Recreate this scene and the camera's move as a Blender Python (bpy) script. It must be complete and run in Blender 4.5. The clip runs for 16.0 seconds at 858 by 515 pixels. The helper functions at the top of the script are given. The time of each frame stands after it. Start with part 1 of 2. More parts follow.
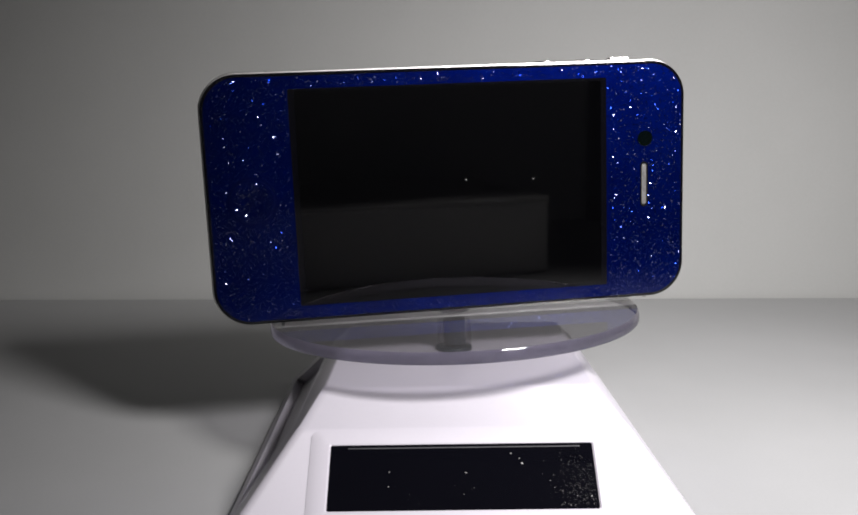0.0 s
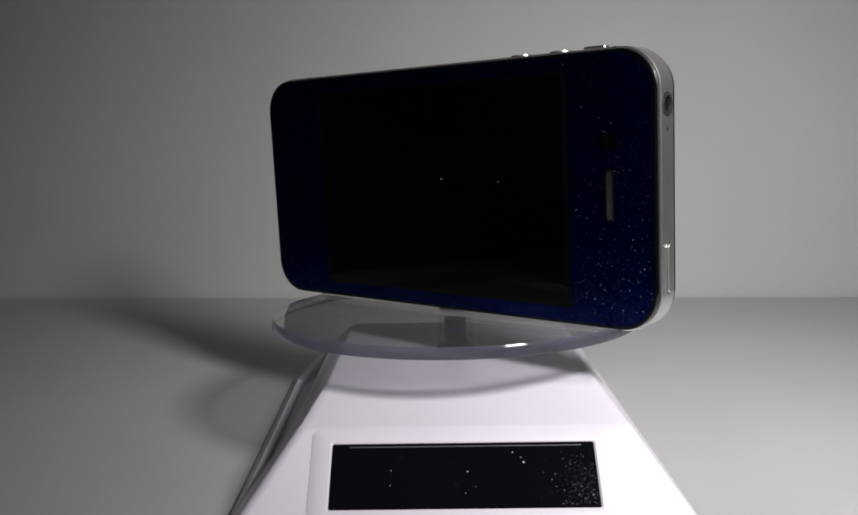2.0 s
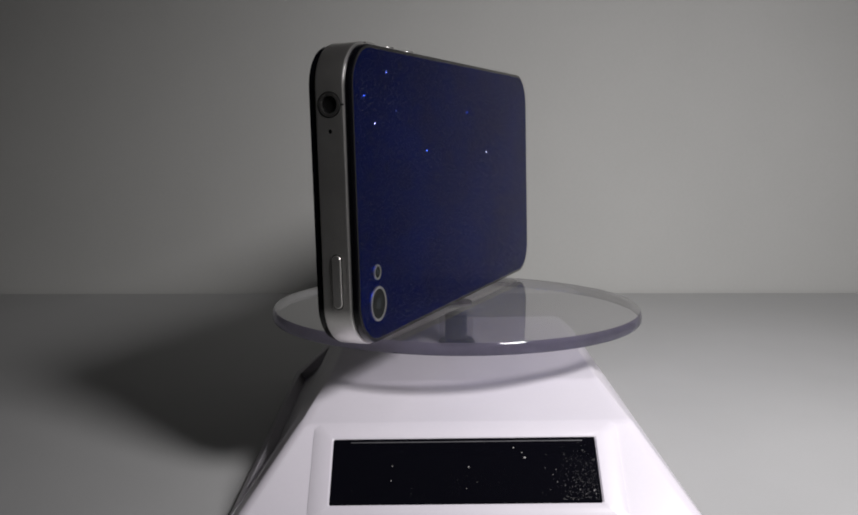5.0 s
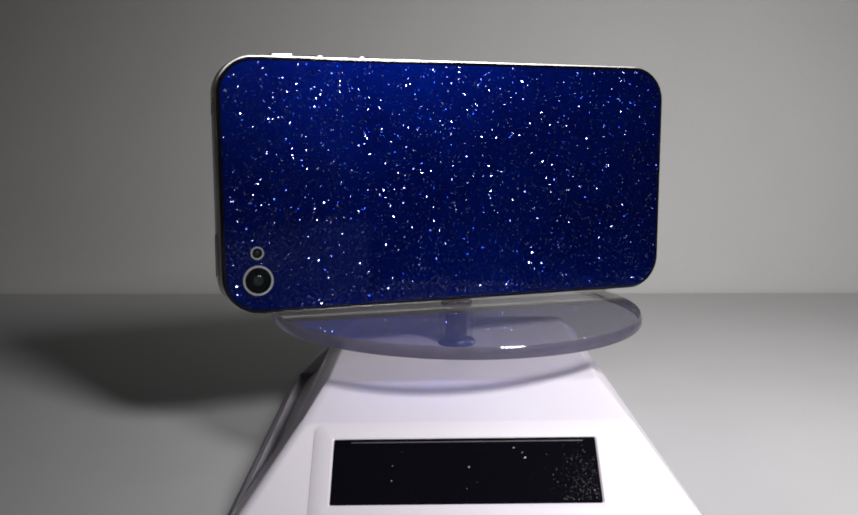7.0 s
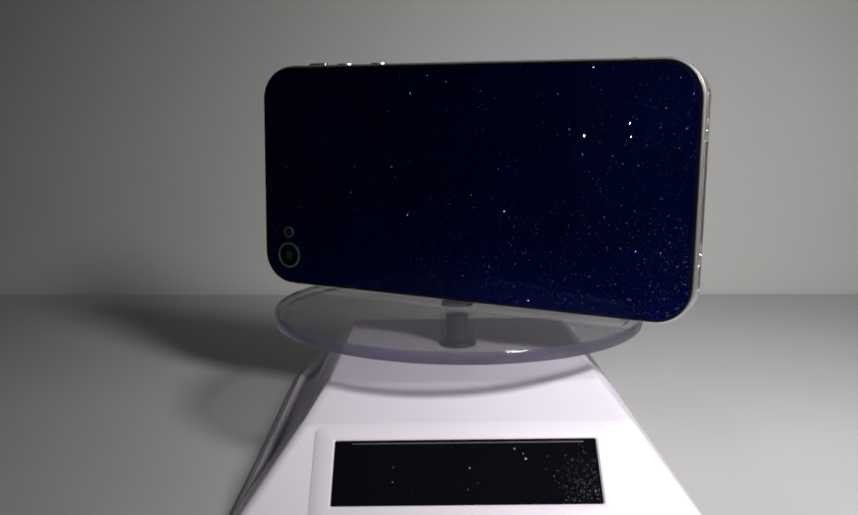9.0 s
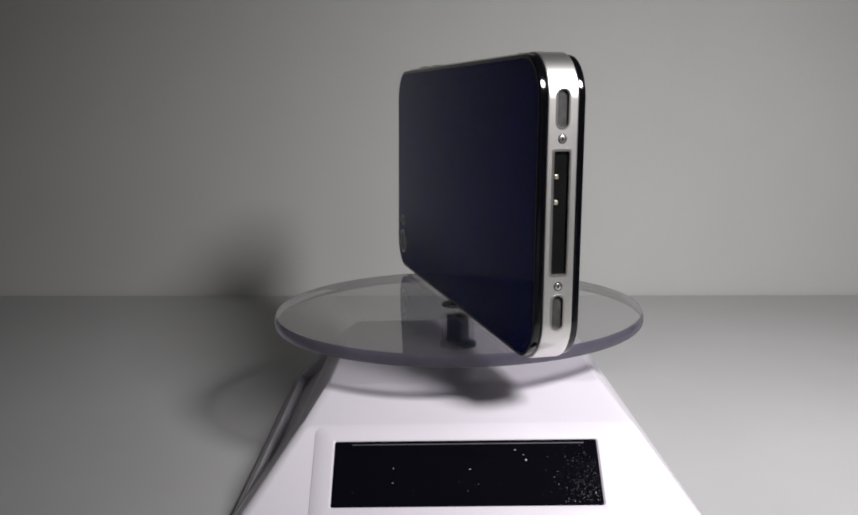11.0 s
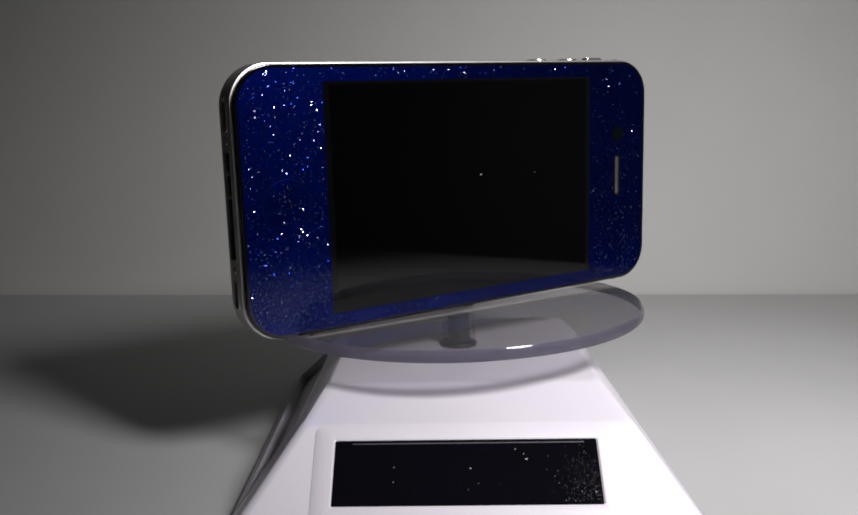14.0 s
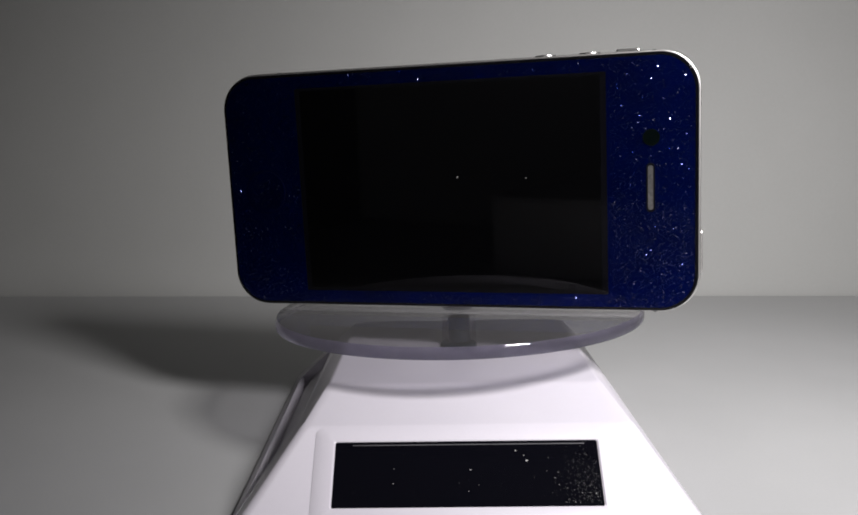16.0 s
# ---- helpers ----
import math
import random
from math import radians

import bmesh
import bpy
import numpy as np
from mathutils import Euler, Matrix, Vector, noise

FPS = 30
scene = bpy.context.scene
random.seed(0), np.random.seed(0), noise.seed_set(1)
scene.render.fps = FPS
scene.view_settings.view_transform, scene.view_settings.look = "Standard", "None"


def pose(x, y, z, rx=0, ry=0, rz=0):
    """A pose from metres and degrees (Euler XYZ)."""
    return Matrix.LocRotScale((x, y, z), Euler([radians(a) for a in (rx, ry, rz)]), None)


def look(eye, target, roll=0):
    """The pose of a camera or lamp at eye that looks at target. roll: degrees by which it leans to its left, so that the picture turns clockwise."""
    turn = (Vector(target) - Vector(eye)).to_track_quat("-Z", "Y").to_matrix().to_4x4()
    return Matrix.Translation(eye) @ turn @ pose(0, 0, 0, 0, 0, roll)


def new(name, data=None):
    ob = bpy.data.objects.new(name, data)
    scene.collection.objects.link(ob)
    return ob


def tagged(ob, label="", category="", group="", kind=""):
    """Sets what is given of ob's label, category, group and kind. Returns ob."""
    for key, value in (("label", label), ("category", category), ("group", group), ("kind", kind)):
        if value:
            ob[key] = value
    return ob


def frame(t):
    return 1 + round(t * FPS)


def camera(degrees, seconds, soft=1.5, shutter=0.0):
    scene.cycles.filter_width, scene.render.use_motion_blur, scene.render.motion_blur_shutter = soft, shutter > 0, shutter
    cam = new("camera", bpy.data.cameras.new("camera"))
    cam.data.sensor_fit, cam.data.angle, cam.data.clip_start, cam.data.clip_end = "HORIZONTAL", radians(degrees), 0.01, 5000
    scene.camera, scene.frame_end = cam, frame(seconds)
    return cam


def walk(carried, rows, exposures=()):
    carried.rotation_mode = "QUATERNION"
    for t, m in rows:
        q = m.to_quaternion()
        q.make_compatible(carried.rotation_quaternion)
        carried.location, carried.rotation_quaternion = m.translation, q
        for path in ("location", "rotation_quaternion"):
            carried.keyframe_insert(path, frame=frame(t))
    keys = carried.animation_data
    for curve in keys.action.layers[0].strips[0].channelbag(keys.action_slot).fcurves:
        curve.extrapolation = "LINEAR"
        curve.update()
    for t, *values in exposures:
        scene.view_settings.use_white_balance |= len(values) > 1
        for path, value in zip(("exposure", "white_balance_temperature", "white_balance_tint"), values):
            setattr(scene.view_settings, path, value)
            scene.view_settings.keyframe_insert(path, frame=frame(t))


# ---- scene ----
MM = 0.001
SECONDS = 16.0

# ---- camera and its way ----
cam = camera(52.109, SECONDS, soft=1.8)
EYE = (-0.0034422, -0.2154750, 0.0783036)
F = 1603.56


def cam_pose(dx, dy):
    """The resting pose, turned by a drift."""
    yaw = 0.8600 + math.degrees(dx / F)
    pitch = 8.9975 - math.degrees(dy / F)
    return (pose(*EYE, 0, 0, yaw) @ pose(0, 0, 0, -pitch) @ pose(0, 0, 0, 0, 1.0609) @ pose(0, 0, 0, 90))


DRIFT = ((0, -6, 8), (0.5, -5.5, 7.5), (1, -4.5, 7), (1.5, -4, 7), (2, -3, 6), (2.5, -1.5, 3), (3, -1, 0.3),
         (3.5, -1, -1.6), (4, -1, -2), (6.5, 0, -2), (7, 0, -2), (8, 0.3, -1), (9, 1.5, 0), (11.5, 2, 2),
         (12.5, 2.3, 2), (13.5, 2.6, 0.6), (14.5, 2.4, 0.4), (15, 2.8, 2), (15.5, 3, 3), (16, 3, 3))
EXPOSURES = ((0, 0.02), (0.5, 0.04), (1, -0.18), (1.5, -0.34), (2, -0.32), (2.5, -0.29), (3.5, -0.37), (4.2, -0.44), (6.5, -0.53), (7, -0.2), (7.5, 0.04), (8.5, -0.24), (9.2, -0.3),
             (11.5, -0.25), (12, -0.42), (12.5, -0.30), (13, -0.28), (13.5, -0.35), (14, -0.3), (14.5, -0.02), (15, 0.04), (15.5, -0.06), (16, -0.2))
walk(cam, [(t, cam_pose(dx, dy)) for t, dx, dy in DRIFT], EXPOSURES)

# ---- light ----
world = bpy.data.worlds.new("world")
scene.world = world
world.use_nodes = True
world.node_tree.nodes["Background"].inputs[0].default_value = (0.6, 0.65, 0.7, 1)
world.node_tree.nodes["Background"].inputs[1].default_value = 0.0015

lamp_data = bpy.data.lights.new("desk_lamp_light", "AREA")
lamp_data.shape, lamp_data.size, lamp_data.spread = "DISK", 0.070, radians(94.5)
lamp_data.energy, lamp_data.color = 0.51, (1.0, 0.965, 0.985)
lamp = new("desk_lamp_light", lamp_data)
lamp.matrix_world = look((0.137, -0.190, 0.212), (0.060, 0.055, 0.0))


# ---- materials ----
def material(name):
    m = bpy.data.materials.new(name)
    m.use_nodes = True
    nt = m.node_tree
    return m, nt, nt.nodes["Principled BSDF"]


def add(nt, kind, operation="", **values):
    n = nt.nodes.new(kind)
    if operation:
        n.operation = operation
    for k, v in values.items():
        n.inputs[k].default_value = v
    return n


def ramp(nt, source, stops):
    r = nt.nodes.new("ShaderNodeValToRGB")
    while len(r.color_ramp.elements) < len(stops):
        r.color_ramp.elements.new(0.5)
    for e, (at, c) in zip(r.color_ramp.elements, stops):
        e.position, e.color = at, (*c, 1)
    nt.links.new(source, r.inputs[0])
    return r.outputs[0]


def coords(nt):
    return nt.nodes.new("ShaderNodeTexCoord").outputs["Object"]


def rough_surface(name, dark, light, scale, fine, rough, bump=0.1, bump_depth=0.0002, metal=0.0, spec=0.5, coat=0.0):
    """Two scales of variation in colour, a fine relief."""
    m, nt, b = material(name)
    c = coords(nt)
    big = add(nt, "ShaderNodeTexNoise", Scale=scale, Detail=4.0, Roughness=0.6)
    small = add(nt, "ShaderNodeTexNoise", Scale=fine, Detail=3.0, Roughness=0.7)
    for n in (big, small):
        nt.links.new(c, n.inputs["Vector"])
    mix = add(nt, "ShaderNodeMath", operation="MULTIPLY_ADD")
    mix.inputs[1].default_value = 0.35
    nt.links.new(small.outputs["Fac"], mix.inputs[0])
    nt.links.new(big.outputs["Fac"], mix.inputs[2])
    nt.links.new(ramp(nt, mix.outputs[0], ((0.4, dark), (0.95, light))), b.inputs["Base Color"])
    b.inputs["Roughness"].default_value = rough
    b.inputs["Metallic"].default_value = metal
    b.inputs["Specular IOR Level"].default_value = spec
    b.inputs["Coat Weight"].default_value = coat
    bp = nt.nodes.new("ShaderNodeBump")
    bp.inputs["Strength"].default_value, bp.inputs["Distance"].default_value = bump, bump_depth
    nt.links.new(small.outputs["Fac"], bp.inputs["Height"])
    nt.links.new(bp.outputs[0], b.inputs["Normal"])
    return m


def gloss_black(name, colour, rough=0.05, spec=0.5):
    m, nt, b = material(name)
    n = add(nt, "ShaderNodeTexNoise", Scale=90.0, Detail=5.0, Roughness=0.65)
    nt.links.new(coords(nt), n.inputs["Vector"])
    r = add(nt, "ShaderNodeMapRange")
    for k, v in zip((1, 2, 3, 4), (0.35, 0.8, rough, rough * 2.2)):
        r.inputs[k].default_value = v
    nt.links.new(n.outputs["Fac"], r.inputs[0])
    nt.links.new(r.outputs[0], b.inputs["Roughness"])
    b.inputs["Base Color"].default_value = (*colour, 1)
    b.inputs["Specular IOR Level"].default_value = spec
    return m


def blue_film(name):
    """Dark blue film: deep blue pigment with a satin metallic sheen."""
    m, nt, b = material(name)
    nt.nodes.remove(b)
    foil = nt.nodes.new("ShaderNodeBsdfAnisotropic")
    pigment = nt.nodes.new("ShaderNodeBsdfDiffuse")
    both = nt.nodes.new("ShaderNodeAddShader")
    c = coords(nt)
    cloud = add(nt, "ShaderNodeTexNoise", Scale=60.0, Detail=4.0, Roughness=0.7)
    grain = add(nt, "ShaderNodeTexNoise", Scale=2600.0, Detail=2.0, Roughness=0.6)
    for n in (cloud, grain):
        nt.links.new(c, n.inputs["Vector"])
    nt.links.new(ramp(nt, cloud.outputs["Fac"], ((0.3, (0.0003, 0.0052, 0.12)), (0.75, (0.0006, 0.0115, 0.205)))), foil.inputs["Color"])
    nt.links.new(ramp(nt, cloud.outputs["Fac"], ((0.3, (0.0001, 0.0004, 0.0032)), (0.75, (0.0001, 0.0006, 0.0050)))), pigment.inputs["Color"])
    foil.inputs["Roughness"].default_value = 0.295
    bp = nt.nodes.new("ShaderNodeBump")
    bp.inputs["Strength"].default_value, bp.inputs["Distance"].default_value = 0.25, 0.00005
    nt.links.new(grain.outputs["Fac"], bp.inputs["Height"])
    for k, shader in enumerate((foil, pigment)):
        nt.links.new(bp.outputs[0], shader.inputs["Normal"])
        nt.links.new(shader.outputs[0], both.inputs[k])
    nt.links.new(both.outputs[0], nt.nodes["Material Output"].inputs["Surface"])
    return m


def flake_metal(name):
    """Foil of the glitter flakes; each one a little different in colour and polish."""
    m, nt, b = material(name)
    nt.nodes.remove(b)
    foil = nt.nodes.new("ShaderNodeBsdfAnisotropic")
    geo = nt.nodes.new("ShaderNodeNewGeometry")
    nt.links.new(ramp(nt, geo.outputs["Random Per Island"], ((0.0, (0.0006, 0.006, 0.10)), (0.3, (0.006, 0.016, 0.12)), (0.65, (0.065, 0.078, 0.18)), (1.0, (0.22, 0.24, 0.35)))), foil.inputs["Color"])
    r = add(nt, "ShaderNodeMapRange")
    for k, v in zip((1, 2, 3, 4), (0.0, 1.0, 0.18, 0.13)):
        r.inputs[k].default_value = v
    nt.links.new(geo.outputs["Random Per Island"], r.inputs[0])
    nt.links.new(r.outputs[0], foil.inputs["Roughness"])
    nt.links.new(foil.outputs[0], nt.nodes["Material Output"].inputs["Surface"])
    return m


def clear_plate(name, tint, gloss_face=True, rough=0.02, least=0.06, bend=5.0, gain=0.92, haze=0.0):
    """Clear plastic sheet: lets light straight through, with a gloss on its upper face."""
    m, nt, b = material(name)
    nt.nodes.remove(b)
    clear = nt.nodes.new("ShaderNodeBsdfTransparent")
    n = add(nt, "ShaderNodeTexNoise", Scale=40.0, Detail=4.0)
    nt.links.new(coords(nt), n.inputs["Vector"])
    nt.links.new(ramp(nt, n.outputs["Fac"], ((0.3, tuple(0.97 * v for v in tint)), (0.8, tint))), clear.inputs[0])
    out = nt.nodes["Material Output"].inputs["Surface"]
    gloss = nt.nodes.new("ShaderNodeBsdfAnisotropic")
    gloss.inputs["Roughness"].default_value = rough
    mix = nt.nodes.new("ShaderNodeMixShader")
    if gloss_face:
        facing = nt.nodes.new("ShaderNodeLayerWeight")
        facing.inputs[0].default_value = 0.5
        power = add(nt, "ShaderNodeMath", operation="POWER")
        power.inputs[1].default_value = bend
        nt.links.new(facing.outputs["Facing"], power.inputs[0])
        level = add(nt, "ShaderNodeMath", operation="MULTIPLY_ADD")
        level.inputs[1].default_value, level.inputs[2].default_value = gain, least
        nt.links.new(power.outputs[0], level.inputs[0])
        nt.links.new(level.outputs[0], mix.inputs[0])
    else:
        mix.inputs[0].default_value = 0.05
    nt.links.new(gloss.outputs[0], mix.inputs[2])
    nt.links.new(mix.outputs[0], out)
    if haze:
        # fine scratches and dust
        dull = nt.nodes.new("ShaderNodeBsdfDiffuse")
        dull.inputs[0].default_value = (0.74, 0.72, 0.72, 1)
        veil = nt.nodes.new("ShaderNodeMixShader")
        veil.inputs[0].default_value = haze
        nt.links.new(clear.outputs[0], veil.inputs[1])
        nt.links.new(dull.outputs[0], veil.inputs[2])
        nt.links.new(veil.outputs[0], mix.inputs[1])
    else:
        nt.links.new(clear.outputs[0], mix.inputs[1])
    return m


def guiding_edge(name, tint, glow, gloss_rough=0.05):
    """Polished edge of a clear sheet: light that has run through the sheet leaves it here, softly scattered."""
    m, nt, b = material(name)
    nt.nodes.remove(b)
    n = add(nt, "ShaderNodeTexNoise", Scale=260.0, Detail=3.0)
    nt.links.new(coords(nt), n.inputs["Vector"])
    clear = nt.nodes.new("ShaderNodeBsdfTransparent")
    clear.inputs[0].default_value = (*tint, 1)
    scatter = nt.nodes.new("ShaderNodeBsdfTranslucent")
    nt.links.new(ramp(nt, n.outputs["Fac"], ((0.3, tuple(0.85 * v for v in glow)), (0.75, glow))), scatter.inputs[0])
    gloss = nt.nodes.new("ShaderNodeBsdfAnisotropic")
    gloss.inputs["Roughness"].default_value = gloss_rough
    inside = nt.nodes.new("ShaderNodeMixShader")
    inside.inputs[0].default_value = 0.42
    nt.links.new(clear.outputs[0], inside.inputs[1])
    nt.links.new(scatter.outputs[0], inside.inputs[2])
    fresnel = nt.nodes.new("ShaderNodeFresnel")
    fresnel.inputs["IOR"].default_value = 1.49
    outside = nt.nodes.new("ShaderNodeMixShader")
    nt.links.new(fresnel.outputs[0], outside.inputs[0])
    nt.links.new(inside.outputs[0], outside.inputs[1])
    nt.links.new(gloss.outputs[0], outside.inputs[2])
    nt.links.new(outside.outputs[0], nt.nodes["Material Output"].inputs["Surface"])
    return m


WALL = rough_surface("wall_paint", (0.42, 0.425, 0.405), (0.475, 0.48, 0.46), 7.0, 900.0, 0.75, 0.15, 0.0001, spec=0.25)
# bright white for the unseen wall that serves as a reflector
BOUNCE_WHITE = rough_surface("bounce_white_paint", (0.72, 0.72, 0.70), (0.80, 0.80, 0.78), 7.0, 900.0, 0.75, 0.15, 0.0001, spec=0.25)
CARD = rough_surface("white_card", (0.76, 0.75, 0.73), (0.84, 0.83, 0.81), 20.0, 1200.0, 0.6, 0.12, 0.00008, spec=0.3)
TABLE = rough_surface("table_laminate", (0.375, 0.38, 0.375), (0.43, 0.435, 0.43), 9.0, 1400.0, 0.5, 0.08, 0.00005, spec=0.35)
# near-black for the unseen added sides, keeps reflections and fill light dark
UNSEEN_DARK = rough_surface("unseen_dark_paint", (0.02, 0.02, 0.02), (0.035, 0.034, 0.033), 2.0, 150.0, 0.85)
WHITE = rough_surface("white_plastic", (0.635, 0.61, 0.66), (0.685, 0.66, 0.71), 30.0, 1500.0, 0.32, 0.05, 0.00003)
STEEL = rough_surface("brushed_steel", (0.72, 0.71, 0.685), (0.86, 0.85, 0.82), 120.0, 2500.0, 0.38, 0.06, 0.00002, metal=1.0)
BRIGHT = rough_surface("polished_steel", (0.75, 0.74, 0.72), (0.88, 0.87, 0.85), 200.0, 2500.0, 0.28, 0.03, 0.00001, metal=1.0)
PALE = rough_surface("pale_ring", (0.72, 0.72, 0.71), (0.86, 0.86, 0.85), 200.0, 2500.0, 0.31, 0.03, 0.00001, metal=1.0)
SLOT = rough_surface("slot_mesh", (0.006, 0.006, 0.006), (0.05, 0.048, 0.045), 900.0, 4000.0, 0.5, 0.5, 0.0001)
HOLE = rough_surface("dark_recess", (0.001, 0.001, 0.0012), (0.003, 0.003, 0.003), 300.0, 2000.0, 0.8, spec=0.1)
MESH = rough_surface("grille_mesh", (0.30, 0.29, 0.28), (0.75, 0.74, 0.72), 900.0, 4000.0, 0.33, 0.3, 0.0001, metal=1.0)
BLACK = gloss_black("black_glass", (0.002, 0.002, 0.003), 0.06)
SCREEN = gloss_black("screen_glass", (0.0008, 0.0008, 0.001), 0.03, 0.62)
LENS = gloss_black("lens_glass", (0.001, 0.002, 0.002), 0.03, 0.3)
CELL = gloss_black("solar_cell", (0.003, 0.003, 0.005), 0.035, 0.5)
CORE = gloss_black("lens_core_glass", (0.01, 0.014, 0.016), 0.02)
GLITTER = blue_film("blue_film")
FLAKE = flake_metal("glitter_foil")
ACRYLIC = clear_plate("clear_acrylic", (0.86, 0.855, 0.87), bend=3.0, haze=0.085)
UNDERSIDE = clear_plate("clear_acrylic_underside", (0.92, 0.918, 0.93), False)
LACQUER = clear_plate("clear_lacquer", (0.97, 0.975, 1.0), True, 0.06, 0.03, 9.0, 1.7)
CAP = guiding_edge("clear_cap", (0.62, 0.61, 0.64), (0.90, 0.88, 0.93), 0.10)
RIM = guiding_edge("acrylic_edge", (0.24, 0.235, 0.29), (0.80, 0.77, 0.90))
SHAFT = rough_surface("dark_shaft_plastic", (0.006, 0.014, 0.022), (0.014, 0.026, 0.036), 200.0, 2000.0, 0.35)
CONTACT = rough_surface("gold_contact", (0.7, 0.66, 0.55), (0.85, 0.8, 0.7), 300.0, 2000.0, 0.32, metal=0.9)
STRIP = rough_surface("conductor_grey", (0.05, 0.05, 0.055), (0.10, 0.10, 0.105), 200.0, 2000.0, 0.35)
DUST = rough_surface("dust", (0.22, 0.22, 0.21), (0.42, 0.42, 0.40), 900.0, 4000.0, 0.9)


# ---- mesh helpers ----
def part(name, bm, mat, parent=None, label="", smooth=False):
    bmesh.ops.recalc_face_normals(bm, faces=bm.faces[:])
    me = bpy.data.meshes.new(name)
    bm.to_mesh(me)
    bm.free()
    me.materials.append(mat)
    if smooth:
        for f in me.polygons:
            f.use_smooth = True
        me.set_sharp_from_angle(angle=radians(35))
    ob = new(name, me)
    if smooth:
        even = ob.modifiers.new("even_normals", "WEIGHTED_NORMAL")
        even.keep_sharp, even.weight = True, 90
    ob.parent = parent
    if label:
        ob["label"] = label
    return ob


def empty(name):
    ob = new(name)
    ob.empty_display_size = 0.01
    return ob


def rounded(a, b, r, n=10, cx=0.0, cz=0.0):
    """Outline of a rounded rectangle with half sizes a, b."""
    pts = []
    for sx, sz, start in ((1, 1, 0), (-1, 1, 90), (-1, -1, 180), (1, -1, 270)):
        for i in range(n + 1):
            w = radians(start + 90 * i / n)
            pts.append((cx + sx * (a - r) + r * math.cos(w), cz + sz * (b - r) + r * math.sin(w)))
    return pts


def stack(rings, cap=True):
    """A bmesh skinned over closed rings of 3D points in millimetres."""
    bm = bmesh.new()
    rows = [[bm.verts.new([v * MM for v in p]) for p in ring] for ring in rings]
    for lo, hi in zip(rows, rows[1:]):
        k = len(lo)
        for i in range(k):
            bm.faces.new((lo[i], lo[(i + 1) % k], hi[(i + 1) % k], hi[i]))
    if cap:
        bm.faces.new(rows[0])
        bm.faces.new(rows[-1])
    return bm


def slab(a, b, r, y0, y1, bevel=0.3, n=10, cx=0.0, cz=0.0):
    """A rounded plate in the x-z plane from y0 to y1, with eased edges."""
    rings = []
    for y, inset in ((y0, bevel), (y0 + bevel * 0.3, bevel * 0.3), (y0 + bevel, 0), (y1 - bevel, 0), (y1 - bevel * 0.3, bevel * 0.3), (y1, bevel)):
        rings.append([(x, y, z) for x, z in rounded(a - inset, b - inset, max(r - inset, 0.05), n, cx, cz)])
    return stack(rings)


def plate_ring(outer, inner, y0, y1):
    """A plate with a hole; outer and inner are outlines of equal count in x, z."""
    rings = [[(x, y, z) for x, z in o] for o, y in ((outer, y0), (outer, y1), (inner, y1), (inner, y0), (outer, y0))]
    bm = stack(rings, cap=False)
    bmesh.ops.remove_doubles(bm, verts=bm.verts[:], dist=1e-7)
    return bm


def circle(r, n=32, cx=0.0, cz=0.0):
    return [(cx + r * math.cos(2 * math.pi * i / n), cz + r * math.sin(2 * math.pi * i / n)) for i in range(n)]


def knob(r, y0, y1, bevel=0.15, n=32, cx=0.0, cz=0.0):
    """A round button in the x-z plane."""
    return stack([[(x, y, z) for x, z in circle(rr, n, cx, cz)]
                  for y, rr in ((y0, r), (y1 - bevel, r), (y1 - bevel * 0.3, r - bevel * 0.3), (y1, r - bevel))])


def lathe(profile, n=96):
    """Turns a profile of (radius, z) about the z axis, capped."""
    return stack([[(r * math.cos(2 * math.pi * i / n), r * math.sin(2 * math.pi * i / n), z) for i in range(n)] for r, z in profile])


def turned(bm, m):
    bmesh.ops.transform(bm, matrix=m, verts=bm.verts[:])
    return bm


def box(x0, x1, y0, y1, z0, z1, bevel=0.0, segments=2):
    """A box in metres."""
    bm = bmesh.new()
    bmesh.ops.create_cube(bm, size=1.0, matrix=Matrix.Translation(((x0 + x1) / 2, (y0 + y1) / 2, (z0 + z1) / 2)) @ Matrix.Diagonal((x1 - x0, y1 - y0, z1 - z0, 1)))
    if bevel:
        bmesh.ops.bevel(bm, geom=bm.edges[:], offset=bevel, segments=segments, affect="EDGES", profile=0.5)
    return bm


def carve(ob, cutters):
    """Cuts openings into a mesh once and for all."""
    tools = []
    for bm in cutters:
        tool = part("cutter", bm, HOLE)
        mod = ob.modifiers.new("cut", "BOOLEAN")
        mod.operation, mod.object, mod.solver = "DIFFERENCE", tool, "EXACT"
        tools.append(tool)
    deps = bpy.context.evaluated_depsgraph_get()
    deps.update()
    done = bpy.data.meshes.new_from_object(ob.evaluated_get(deps))
    ob.modifiers.clear()
    ob.data = done
    for tool in tools:
        bpy.data.objects.remove(tool)


# ---- the setting: table, wall, and unseen walls and ceiling added round them ----
WALL_TURN = -4.1
wall_m = pose(0, 0.1744, 0, 0, 0, WALL_TURN)
table = part("table_top", turned(box(-0.218, 0.25, -0.50, -0.0015, -0.03, 0.0, 0.0015), wall_m), TABLE)
tagged(table, "matte light grey table top against a plain wall", "table", kind="structure")
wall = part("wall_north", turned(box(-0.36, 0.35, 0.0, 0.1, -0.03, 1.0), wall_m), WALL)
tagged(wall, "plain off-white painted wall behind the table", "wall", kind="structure")
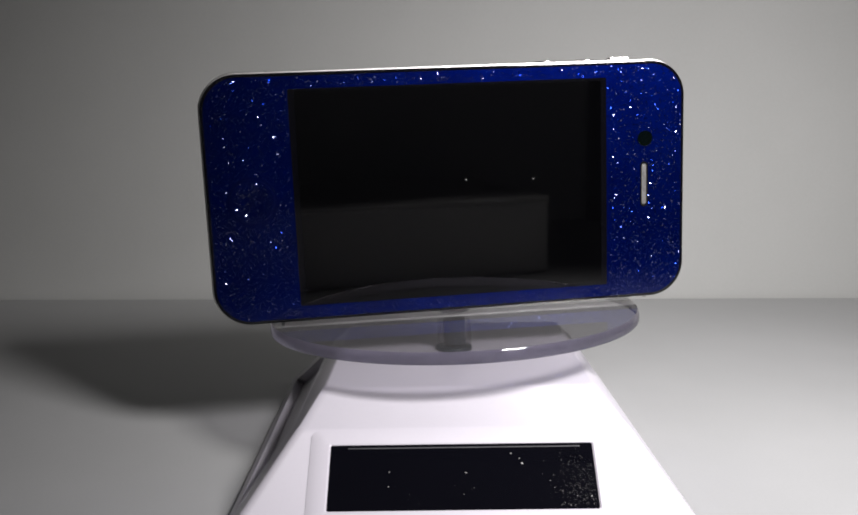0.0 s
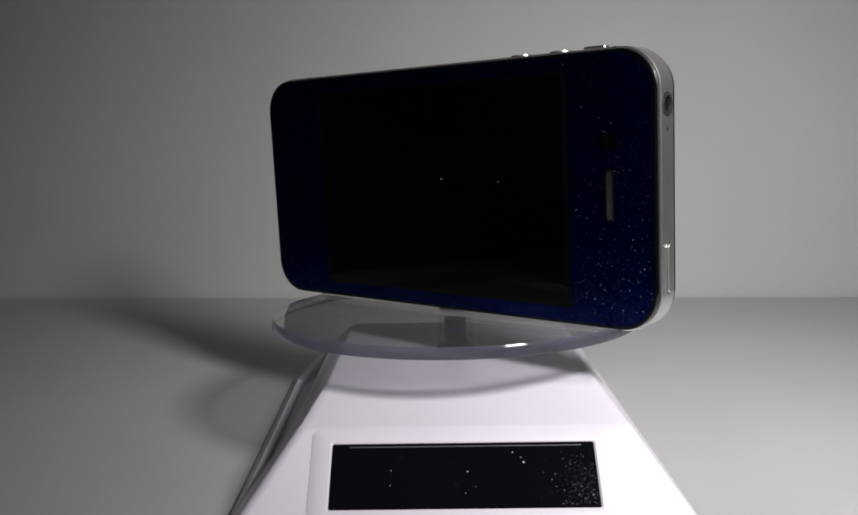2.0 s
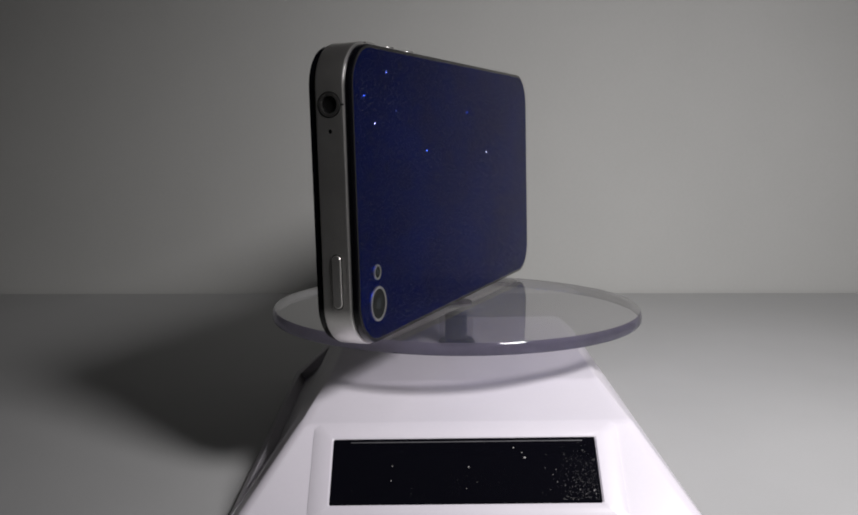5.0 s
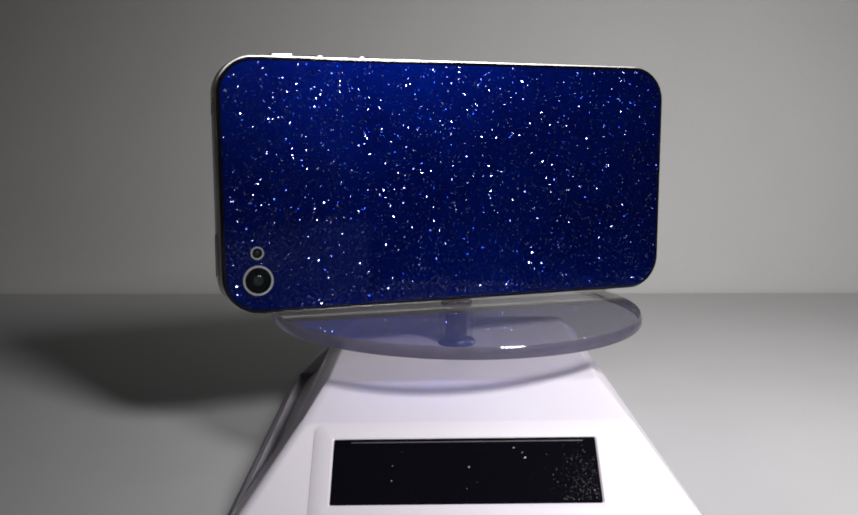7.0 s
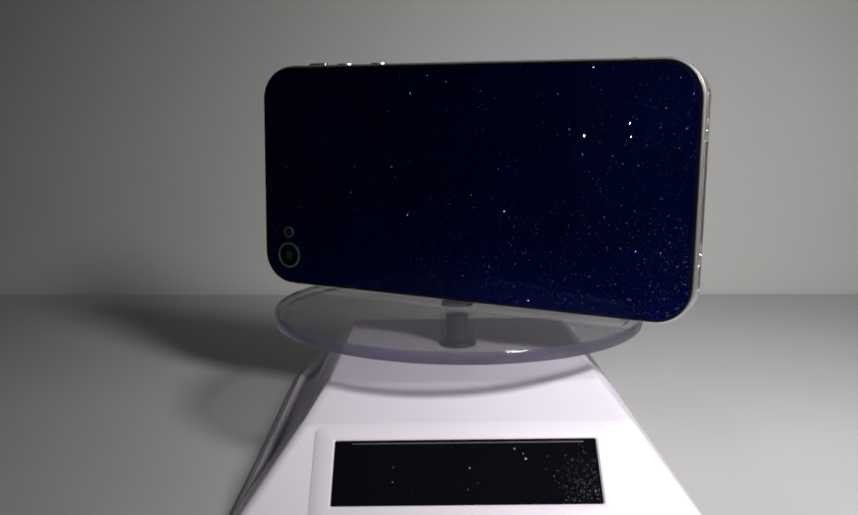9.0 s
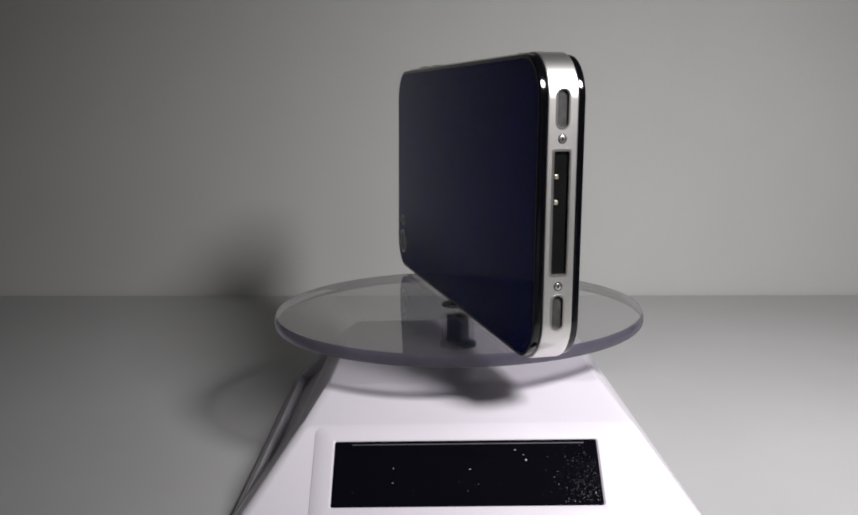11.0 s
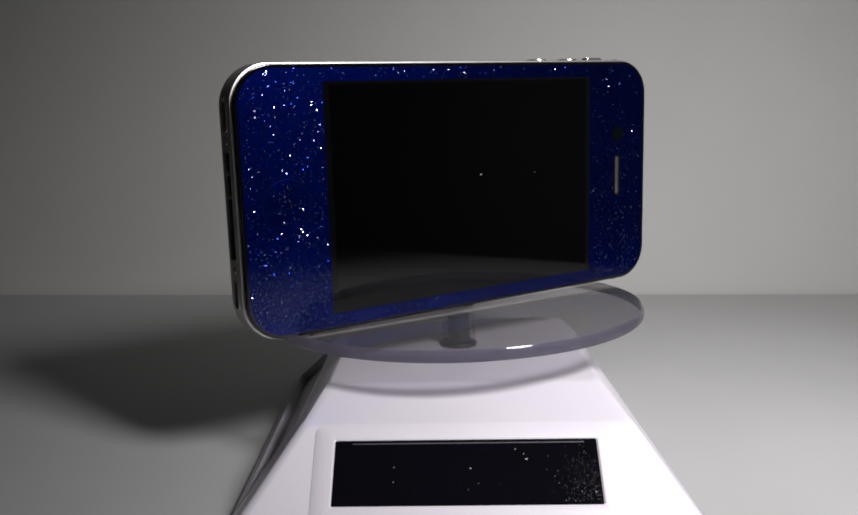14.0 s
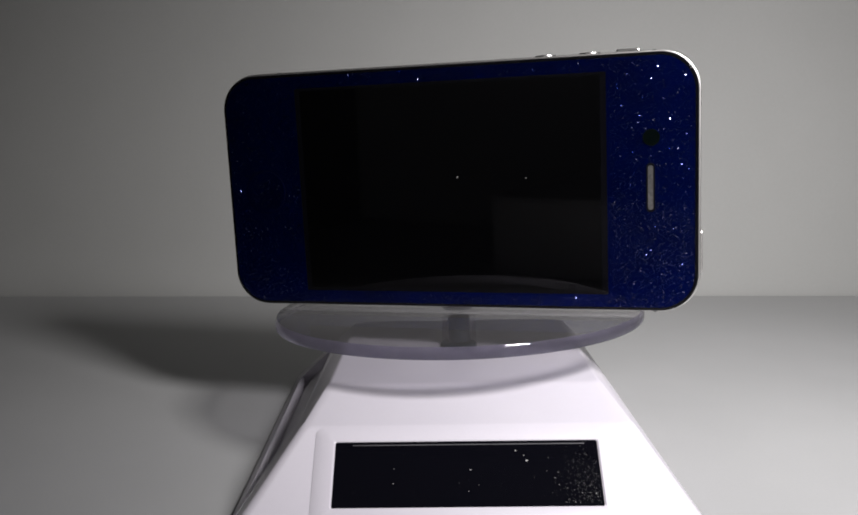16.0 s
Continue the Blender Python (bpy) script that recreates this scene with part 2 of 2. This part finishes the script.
# unseen wall behind the camera, added white and near to lighten screen reflections
wall = part("bounce_wall_south", turned(box(-0.36, 0.35, -0.60, -0.502, -0.03, 1.0), wall_m), BOUNCE_WHITE)
tagged(wall, "unseen white wall added to bounce light into the screen", "wall", kind="structure")
# unseen side walls, added close and near-black so the screen reflects darkness
for nm, x0, x1 in (("dark_reflection_wall_west", -0.36, -0.22), ("dark_reflection_wall_east", 0.252, 0.35)):
    tagged(part(nm, turned(box(x0, x1, -0.50, -0.002, -0.03, 1.0), wall_m), UNSEEN_DARK), "unseen near-black wall added to darken the phone's reflections", "wall", kind="structure")
tagged(part("ceiling", turned(box(-0.36, 0.35, -0.60, 0.1, 1.002, 1.1), wall_m), UNSEEN_DARK), "unseen near-black ceiling added to keep stray light low", "ceiling", kind="structure")


# ---- low box in front of the turntable, seen in the dark screen ----
def low_box():
    holder = empty("cardboard_box")
    part("body", box(-0.087, 0.112, -0.300, -0.186, 0.0002, 0.0345, 0.0012), CARD, holder)
    part("lid", box(-0.0873, 0.1123, -0.3003, -0.1857, 0.0347, 0.036, 0.0005), CARD, holder, "thin white lid")
    return tagged(holder, "low white cardboard box lying on the grey table", "box")


low_box()

# ---- turntable base ----
Z0 = 33.0


def turntable_base():
    base = empty("solar_turntable")
    # square rings from the foot to the top: half width, front, back, height, corner radius
    profile = ((47.6, -68.0, 47.5, 0.0, 2.0), (48.0, -68.4, 48.0, 1.0, 2.0), (32.9, -49.6, 32.8, 17.9, 2.0), (32.0, -48.2, 32.0, 18.7, 2.0),
               (29.2, -32.5, 29.0, 21.7, 2.0), (28.2, -31.0, 28.2, 22.0, 2.0))
    rings = []
    for half, front, back, z, r in profile:
        mid, b = (front + back) / 2, (back - front) / 2
        narrow = 0.085 if z < 5 else 0.02
        wide, slim, flare = ((0.972, 0.957, 0.063), (1.036, 1.0, -0.01))[z > 5]
        rings.append([(x * (wide * (1 - narrow * (y - front) / (back - front)) if x > 0 else slim + flare * (y - front) / (back - front)), y, z) for x, y in rounded(half, b, r, 6, 0.0, mid)])
    body = part("body", stack(rings), WHITE, base)
    # the sloping face that carries the solar cell; its frame of reference
    face = pose(0.25 * MM, -56.95 * MM, (Z0 - 21.15) * MM, 0, 0, -0.2) @ pose(0, 0, 0, -48.0)
    outer, inner = rounded(29.7, 10.2, 1.6, 6, 0.3), rounded(25.4, 6.75, 0.35, 6)
    mid_o, mid_i = rounded(28.1, 8.7, 1.2, 6, 0.3), rounded(25.7, 7.1, 0.4, 6)
    rings = [[(x, y, z) for x, z in o] for o, y in ((outer, 2.0), (outer, 0.25), (mid_o, -0.3), (mid_i, -0.3), (inner, -0.05), (inner, 2.0))]
    part("panel_frame", turned(stack(rings, cap=False), face), WHITE, base, "raised white plastic frame round the solar panel", smooth=True)
    cell = part("solar_panel", turned(slab(25.35, 6.7, 0.3, 0.12, 1.5, 0.02, 4), face), CELL, base, "glossy black solar panel with dust on it")
    for x0, x1, z in ((-22.0, 23.0, 6.1),):
        part("conductor_strip", turned(slab((x1 - x0) / 2, 0.12, 0.05, 0.08, 0.2, 0.02, 2, (x0 + x1) / 2, z), face), STRIP, cell)
    rng = random.Random(4)
    bm = bmesh.new()
    marks = ((-13.8, 1.1), (-13.9, -1.9), (9.6, 4.7), (11.6, 2.6), (0.8, 0.8))
    for i in range(560):
        if i < 5:
            x, z = marks[i]
        elif i < 26:
            x, z = rng.uniform(-24, 24), rng.uniform(-5.5, 5.2)
        else:
            x, z = 25 - abs(rng.gauss(0, 4.2)), -6 + abs(rng.gauss(0, 4.5))
        if abs(x) > 25 or abs(z) > 6:
            continue
        if i >= 190 and x + 0.8 * z < 17 + rng.uniform(-4, 4):
            continue
        s = 0.25 if i < 5 else rng.uniform(0.02, 0.06) if i >= 190 else rng.uniform(0.03, 0.10) * (1.6 if rng.random() < 0.1 else 1)
        a, k = rng.uniform(0, 3.1), rng.uniform(0.4, 1.0)
        ring = [bm.verts.new(((x + s * math.cos(a + w) * (1 if j % 2 else k)) * MM, 0.11 * MM, (z + s * math.sin(a + w) * k) * MM)) for j, w in enumerate((0, 1.2, 2.5, 3.6, 5.0))]
        tip = bm.verts.new((x * MM, 0.05 * MM, z * MM))
        for p, q in zip(ring, ring[1:] + ring[:1]):
            bm.faces.new((p, q, tip))
    tagged(part("dust", turned(bm, face), DUST, cell), kind="stuff")
    # raised frame round a sunk panel on one sloping side
    for s in (-1,):
        def at(v, back, inset, lift):
            """A point of the side: v up the slope, back 0 to 1, drawn in from the edges and lifted off the face."""
            v = v + (inset if v < 0.5 else -inset) / 22.7
            y0, y1 = -68.4 + 18.8 * v + 11.0, 48.0 - 15.2 * v - 9.0
            y = (y0 + inset) if back == 0 else (y1 - inset)
            x = (45.94 - 13.04 * v) * (1 + (0.063 - 0.073 * v) * (y + 68.4) / 116.4)
            return (s * (x + 0.745 * lift), y, 1.0 + 16.9 * v + 0.667 * lift)
        rings = [[at(v, b, inset, lift) for v, b in ((0.08, 0), (0.08, 1), (0.93, 1), (0.93, 0))]
                 for inset, lift in ((0.0, -0.4), (0.3, 0.12), (0.8, 0.28), (2.0, 0.28), (2.3, 0.1), (2.4, -1.8))]
        carve(body, [stack([[at(v, b, 2.3, lift) for v, b in ((0.08, 0), (0.08, 1), (0.93, 1), (0.93, 0))] for lift in (-1.9, 1.5)])])
        for f in body.data.polygons:
            f.use_smooth = True
        body.data.set_sharp_from_angle(angle=radians(35))
        even = body.modifiers.new("even_normals", "WEIGHTED_NORMAL")
        even.keep_sharp, even.weight = True, 90
        part("side_frame", stack(rings, cap=False), WHITE, base, "raised white plastic rim on a sloping side", smooth=True)
    # bearing on the top
    part("bearing", turned(lathe(((4.6, 0.0), (4.6, 0.5), (4.3, 0.9), (2.4, 1.1)), 48), pose(0, 0, (Z0 - 11.0) * MM)), SHAFT, base, "dark bearing collar", smooth=True)
    return tagged(base, "white plastic solar turntable with a clear disc, standing on the table", "turntable")


turntable = turntable_base()


# ---- clear turning disc ----
def turntable_disc(base):
    R, top, bot = 45.36, -0.67, -3.35
    disc = part("disc", lathe(((R - 0.50, bot), (R - 0.50, top)), 128), UNDERSIDE, base, "clear acrylic turning disc", smooth=True)
    disc.data.materials.append(ACRYLIC)
    for f in disc.data.polygons:
        f.material_index = int(f.normal.z > 0.5)
    prof = [(R - 0.40, bot), (R - 0.22, bot + 0.06), (R - 0.05, bot + 0.3), (R, bot + 0.6), (R, bot + 1.2), (R - 0.04, bot + 1.6),
            (R - 0.12, bot + 1.95), (R - 0.24, bot + 2.3), (R - 0.38, bot + 2.55), (R - 0.48, top)]
    bm = stack([[(r * math.cos(2 * math.pi * i / 128), r * math.sin(2 * math.pi * i / 128), z) for i in range(128)] for r, z in prof], cap=False)
    bmesh.ops.remove_doubles(bm, verts=bm.verts[:], dist=1e-7)
    part("rim", bm, RIM, disc, "thick polished rim of clear acrylic", smooth=True)
    part("hub_cap", lathe(((4.0, top), (4.0, -0.35), (3.7, -0.08), (3.3, 0.0), (1.5, 0.0)), 48), CAP, disc, "small clear cap in the middle", smooth=True)
    part("collar", lathe(((4.2, -9.3), (4.2, bot)), 48), UNDERSIDE, disc, "clear sleeve under the disc", smooth=True)
    part("shaft", lathe(((2.75, -9.5), (2.75, bot - 0.05)), 40), SHAFT, disc, "dark turning shaft", smooth=True)
    return disc


the_disc = turntable_disc(turntable)

# ---- the telephone, lying on its long edge; x to its earpiece, z up, front towards -y ----
HL, HW, HT, CR = 57.9, 29.3, 4.65, 8.8


def on_edge(x, y, sx):
    """Turns a piece drawn in x-z facing -y so that it faces the end sx of the phone or, with sx 0, its upper edge."""
    if sx == 0:
        return pose(x * MM, y * MM, HW * MM) @ pose(0, 0, 0, -90)
    return pose(sx * HL * MM, y * MM, x * MM) @ pose(0, 0, 0, 0, 0, 90 * sx) @ pose(0, 0, 0, 0, -90, 0)


def flakes(count, seed, inside, y, facing, normal_at=None, spread=12.0):
    """Many tiny foil flakes lying at y on a face that looks to facing (-1 or 1), each tilted by chance."""
    rng = np.random.default_rng(seed)
    verts, faces = [], []
    while len(faces) < count:
        x, z = rng.uniform(-HL + 1.2, HL - 1.2), rng.uniform(-HW + 1.2, HW - 1.2)
        if not inside(x, z):
            continue
        lx, lz = (normal_at(x, z) if normal_at else (0.0, 0.0))
        tx, tz = np.tan(np.radians(rng.normal(0, spread * (1.7 if rng.random() < 0.15 else 1.0), 2)))
        n = Vector((tx + lx, facing, tz + lz)).normalized()
        u = n.orthogonal().normalized()
        v = n.cross(u)
        r = rng.uniform(0.085, 0.165)
        turn, k = rng.uniform(0, 6.28), int(rng.integers(4, 7))
        level = y + facing * (0.012 + r * 0.6 * min(math.hypot(tx, tz), 0.9))
        if normal_at:
            level = y + facing * 0.05
        first = len(verts)
        for i in range(k):
            a = turn + 6.2832 * i / k
            q = Vector((x, level, z)) + (u * math.cos(a) + v * math.sin(a)) * r * rng.uniform(0.75, 1.1)
            verts.append((q * MM)[:])
        faces.append(tuple(range(first, first + k)))
    return verts, faces


def flake_part(name, data, parent, label):
    me = bpy.data.meshes.new(name)
    me.from_pydata(data[0], [], data[1])
    me.materials.append(FLAKE)
    ob = new(name, me)
    ob.parent = parent
    return tagged(ob, label, kind="stuff")


def on_glass(x, z):
    """Within the film's rounded outline."""
    a, b, r = HL - 1.4, HW - 1.4, CR - 1.25
    dx, dz = max(abs(x) - (a - r), 0), max(abs(z) - (b - r), 0)
    return math.hypot(dx, dz) < r


def on_front(x, z):
    return (on_glass(x, z) and not (abs(x) < 38.0 and abs(z) < 25.5) and math.hypot(x + 47.2, z) > 5.9
            and not (abs(x - 47.2) < 1.2 and abs(z + 0.7) < 5.8) and math.hypot(x - 47.4, z - 10.4) > 2.1)


def on_back(x, z):
    return on_glass(x, z) and math.hypot(x - 49.5, z + 21.2) > 3.6 and math.hypot(x - 49.6, z + 14.9) > 1.8


def sheet_with_holes(outlines, y):
    """One flat sheet inside the first outline, open inside the others."""
    bm = bmesh.new()
    for outline in outlines:
        ring = [bm.verts.new((x * MM, y * MM, z * MM)) for x, z in outline]
        for p, q in zip(ring, ring[1:] + ring[:1]):
            if (p.co - q.co).length > 1e-9:
                bm.edges.new((p, q))
    bmesh.ops.triangle_fill(bm, use_beauty=True, use_dissolve=False, edges=bm.edges[:])
    return bm


def stack_face(outline, y):
    bm = bmesh.new()
    bm.faces.new([bm.verts.new((x * MM, y * MM, z * MM)) for x, z in outline])
    return bm


def smartphone():
    ph = empty("smartphone")
    band = part("steel_band", slab(HL, HW, CR, -3.0, 3.0, 0.42, 14), STEEL, ph, "brushed steel band round the sides")
    top_y, dock_y = 0.0, 0.1
    cuts = [turned(stack([[(x, y, z) for x, z in circle(1.66, 36)] for y in (-1.0, 1.2)]), on_edge(17.3, top_y, 1)),
            turned(stack([[(x, y, z) for x, z in circle(0.42, 16)] for y in (-1.0, 0.8)]), on_edge(12.4, top_y, 1)),
            turned(slab(11.3, 1.5, 0.3, -1.0, 1.6, 0.02, 4), on_edge(0.0, dock_y, -1)),
            turned(slab(3.4, 1.1, 1.05, -1.0, 0.9, 0.02, 8), on_edge(18.9, dock_y, -1)),
            turned(slab(3.2, 1.1, 1.05, -1.0, 0.9, 0.02, 8), on_edge(-18.6, dock_y, -1))]
    carve(band, cuts)
    for f in band.data.polygons:
        f.use_smooth = True
    band.data.set_sharp_from_angle(angle=radians(30))
    even = band.modifiers.new("even_normals", "WEIGHTED_NORMAL")
    even.keep_sharp, even.weight = True, 90
    front = part("front_glass", slab(HL - 0.45, HW - 0.45, CR - 0.4, -4.5, -2.9, 0.35, 14), BLACK, ph, "black front glass", smooth=True)
    back = part("back_glass", slab(HL - 0.45, HW - 0.45, CR - 0.4, 2.9, 4.5, 0.35, 14), BLACK, ph, "black back glass", smooth=True)
    # film on the front with a window for the screen
    outer, inner = rounded(HL - 1.25, HW - 1.25, CR - 1.1, 10), rounded(37.7, 25.2, 0.3, 10)
    part("front_film", plate_ring(outer, inner, -4.53, -4.45), GLITTER, front, "dark blue glitter film round the screen")
    outlines = (rounded(HL - 1.05, HW - 1.05, CR - 0.95, 10), rounded(37.8, 25.3, 0.3, 10), circle(5.45, 40, -47.2), rounded(0.9, 5.45, 0.85, 6, 47.2, -0.7))
    part("front_lacquer", sheet_with_holes(outlines, -4.70), LACQUER, front, "clear gloss lacquer")
    screen = part("screen", slab(36.3, 24.5, 0.25, -4.535, -4.4, 0.03, 4), SCREEN, front, "switched-off black screen")
    # two specks lying on the screen
    lint = bmesh.new()
    for x0, z0, x1, z1, w in ((2.8, 2.6, 3.0, 2.65, 0.14), (19.2, 2.1, 19.4, 2.0, 0.06)):
        along = Vector((x1 - x0, 0, z1 - z0)).normalized()
        side = Vector((-along.z, 0, along.x)) * w
        ends = [Vector((x, -4.537, z)) for x, z in ((x0, z0), (x1, z1))]
        low = [lint.verts.new((p + k * side) * MM) for p, k in ((ends[0], -1), (ends[0] - along * w, 0), (ends[0], 1), (ends[1], 1), (ends[1] + along * w, 0), (ends[1], -1))]
        ridge = [lint.verts.new((p + Vector((0, -0.6 * w, 0))) * MM) for p in ends]
        for ring in ((low[0], low[1], ridge[0]), (low[1], low[2], ridge[0]), (low[2], low[3], ridge[1], ridge[0]), (low[3], low[4], ridge[1]), (low[4], low[5], ridge[1]), (low[5], low[0], ridge[0], ridge[1])):
            lint.faces.new(ring)
    tagged(part("lint", lint, DUST, screen, "pale specks of lint"), kind="stuff")
    flake_part("front_flakes", flakes(7500, 3, on_front, -4.53, -1), front, "silvery blue glitter flakes")
    part("button_gap", plate_ring(circle(5.42, 40, -47.2), circle(5.3, 40, -47.2), -4.545, -4.5), HOLE, front)
    dish = lathe(((5.25, 0.0), (5.25, 0.19), (5.1, 0.22), (4.6, 0.20), (3.6, 0.14), (2.4, 0.075), (1.0, 0.035), (0.2, 0.03)), 40)
    button = part("home_button", turned(dish, pose(-47.2 * MM, -4.47 * MM, 0) @ pose(0, 0, 0, 90)), GLITTER, front, "round dished home button under blue glitter film", smooth=True)
    flake_part("button_flakes", flakes(380, 5, lambda x, z: math.hypot(x + 47.2, z) < 4.9, -4.60, -1,
                                       lambda x, z: (-(x + 47.2) * 0.032, -z * 0.032)), button, "silvery blue glitter flakes")
    gloss = lathe(((5.2, 0.22), (4.6, 0.23), (3.6, 0.17), (2.4, 0.105), (1.0, 0.065), (0.2, 0.06)), 40)
    part("button_lacquer", turned(gloss, pose(-47.2 * MM, -4.47 * MM, 0) @ pose(0, 0, 0, 90)), LACQUER, button, "clear gloss lacquer", smooth=True)
    part("earpiece_slot", plate_ring(rounded(0.95, 5.5, 0.9, 6, 47.2, -0.7), rounded(0.64, 5.05, 0.6, 6, 47.2, -0.7), -4.73, -4.4), HOLE, front)
    part("earpiece_grille", slab(0.62, 5.0, 0.6, -4.56, -4.3, 0.08, 6, 47.2, -0.7), MESH, front, "pale metal mesh of the earpiece", smooth=True)
    part("front_camera", turned(knob(1.9, 0.0, 0.12, 0.05, 28), pose(47.4 * MM, -4.62 * MM, 10.4 * MM) @ pose(0, 0, 0, 0, 0, 180)), LENS, front, "small dark front camera window")
    # film on the back
    part("back_film", slab(HL - 1.25, HW - 1.25, CR - 1.1, 4.45, 4.53, 0.02, 12), GLITTER, back, "blue glitter film over the whole back")
    part("back_lacquer", stack_face(rounded(HL - 1.05, HW - 1.05, CR - 0.95, 12), 4.70), LACQUER, back, "clear gloss lacquer")
    flake_part("back_flakes", flakes(23000, 7, on_back, 4.53, 1), back, "silvery blue glitter flakes")
    for nm, x, z, r, w in (("rear_camera", 49.5, -21.2, 3.45, 0.45), ("flash", 49.6, -14.9, 1.5, 0.34)):
        ring = part(nm, plate_ring(circle(r, 40, x, z), circle(r - w, 40, x, z), 4.5, 4.85), PALE, back, "bright metal ring with a dark lens", smooth=True)
        lens = knob(r - w - 0.02, 0.0, 0.12, 0.05, 36)
        part("lens", turned(lens, pose(x * MM, 4.64 * MM, z * MM)), LENS, ring)
        part("lens_core", turned(knob(r * 0.33, 0.0, 0.14, 0.05, 28), pose(x * MM, 4.64 * MM, z * MM)), CORE, ring)
    # upper edge: switch, two volume buttons, antenna gaps
    up = on_edge(42.3, 0.0, 0)
    part("mute_switch", turned(slab(2.6, 1.1, 0.5, -0.66, 0.3, 0.25, 5), up), BRIGHT, ph, "small steel slide switch", smooth=True)
    for x in (33.8, 23.8):
        part("volume_button", turned(turned(knob(2.5, 0.0, 0.32, 0.15, 32), pose(0, 0, 0, 0, 0, 180)), on_edge(x, 0.0, 0)), BRIGHT, ph, "round steel volume button", smooth=True)
    for x in (-42.2, 48.0):
        for s in (1, -1):
            part("antenna_gap", box((x - 0.35) * MM, (x + 0.35) * MM, -3.02 * MM, 3.02 * MM, s * HW * MM - 0.03 * MM, s * HW * MM + 0.03 * MM), HOLE, ph)
    # end with the headphone socket
    e = on_edge(17.3, top_y, 1)
    part("headphone_socket", turned(plate_ring(circle(2.2, 40), circle(1.64, 40), -0.12, 0.6), e), BRIGHT, ph, "pale ring of the headphone socket", smooth=True)
    part("socket_seam", turned(plate_ring(circle(2.42, 40), circle(2.22, 40), -0.02, 0.2), e), HOLE, ph)
    part("socket_hole", turned(slab(1.63, 1.63, 1.56, 0.3, 1.19, 0.01, 8), e), HOLE, ph)
    part("antenna_gap", box(HL * MM - 0.03 * MM, HL * MM + 0.03 * MM, 2.5 * MM, 3.02 * MM, 17.1 * MM, 17.4 * MM), HOLE, ph)
    part("microphone_hole", turned(slab(0.41, 0.41, 0.4, 0.15, 0.79, 0.01, 4), on_edge(12.4, top_y, 1)), HOLE, ph)
    e = on_edge(-15.8, 0.3, 1)
    part("power_seam", turned(slab(5.3, 1.15, 1.1, -0.03, 0.2, 0.01, 8), e), HOLE, ph)
    part("power_button", turned(slab(5.1, 0.98, 0.93, -0.45, 0.3, 0.3, 8), e), STEEL, ph, "long steel power button", smooth=True)
    # end with the dock socket
    e = on_edge(0.0, dock_y, -1)
    part("dock_rim", turned(plate_ring(rounded(11.75, 1.85, 0.5, 4), rounded(11.28, 1.48, 0.3, 4), -0.08, 0.3), e), BRIGHT, ph, smooth=True)
    dock = part("dock_socket", turned(slab(11.26, 1.46, 0.25, 0.5, 1.58, 0.01, 3), e), HOLE, ph, "black dock socket")
    for z in (6.7, 2.0):
        part("contact", turned(slab(0.40, 0.34, 0.1, 0.1, 0.6, 0.04, 3, z, 0.85), e), CONTACT, dock)
    for z, h in ((18.9, 3.4), (-18.6, 3.2)):
        e = on_edge(z, dock_y, -1)
        part("speaker_rim", turned(plate_ring(rounded(h + 0.3, 1.4, 1.35, 8), rounded(h - 0.02, 1.08, 1.03, 8), -0.08, 0.3), e), BRIGHT, ph, smooth=True)
        part("speaker_grille", turned(slab(h - 0.04, 1.06, 1.0, 0.45, 0.88, 0.01, 8), e), SLOT, ph, "dark slot of the loudspeaker")
    for z in (13.5, -13.6):
        e = on_edge(z, dock_y, -1)
        part("screw_seat", turned(plate_ring(circle(0.85, 24), circle(0.68, 24), -0.02, 0.2), e), HOLE, ph)
        screw = part("screw", turned(turned(knob(0.66, 0.0, 0.10, 0.1, 20), pose(0, 0, 0, 0, 0, 180)), e), BRIGHT, ph, "tiny steel screw", smooth=True)
        part("screw_slot", turned(slab(0.40, 0.12, 0.1, -0.13, 0.0, 0.01, 3), e), HOLE, screw)
    return tagged(ph, "smartphone in dark blue glitter film, standing on the clear disc", "smartphone")


the_phone = smartphone()


# ---- what moves ----
LAG = ((0, 9.28), (0.5, 9.30), (1, 9.33), (1.5, 9.38), (2, 9.50), (2.5, 9.62), (3, 9.66), (3.5, 9.54), (4, 9.42),
       (5.5, 10.23), (6.5, 10.85), (7, 11.02), (7.5, 11.40), (8, 11.75), (8.5, 12.05), (9, 12.30), (10, 12.50), (11.5, 12.68),
       (12, 12.73), (12.5, 12.64), (13, 12.76), (13.5, 13.15), (14, 13.40), (14.5, 13.41), (15, 13.29), (15.5, 13.17), (16, 13.04))


def turn_at(t):
    return float(np.interp(t, [a for a, _ in LAG], [b for _, b in LAG])) - 24.3 * t


def motions():
    disc_tilt = pose(0, 0, 0, 0, -1.366) @ pose(0, 0, 0, -0.461)
    phone_tilt = pose(0, 0, 0, 0, -1.352) @ pose(0, 0, 0, 1.013)
    lean = pose(0, 0, 0, -0.625) @ pose(0, 0, 0, 0, 0.178)
    rows_disc, rows_phone = [], []
    for i in range(33):
        t = i * 0.5
        spin = pose(0, 0, 0, 0, 0, turn_at(t))
        rows_disc.append((t, pose(0, 0, Z0 * MM) @ lean @ spin @ disc_tilt))
        rows_phone.append((t, pose(0, 0, Z0 * MM) @ spin @ pose(-0.648 * MM, -2.780 * MM, 29.28 * MM) @ phone_tilt))
    walk(the_disc, rows_disc)
    walk(the_phone, rows_phone)


motions()
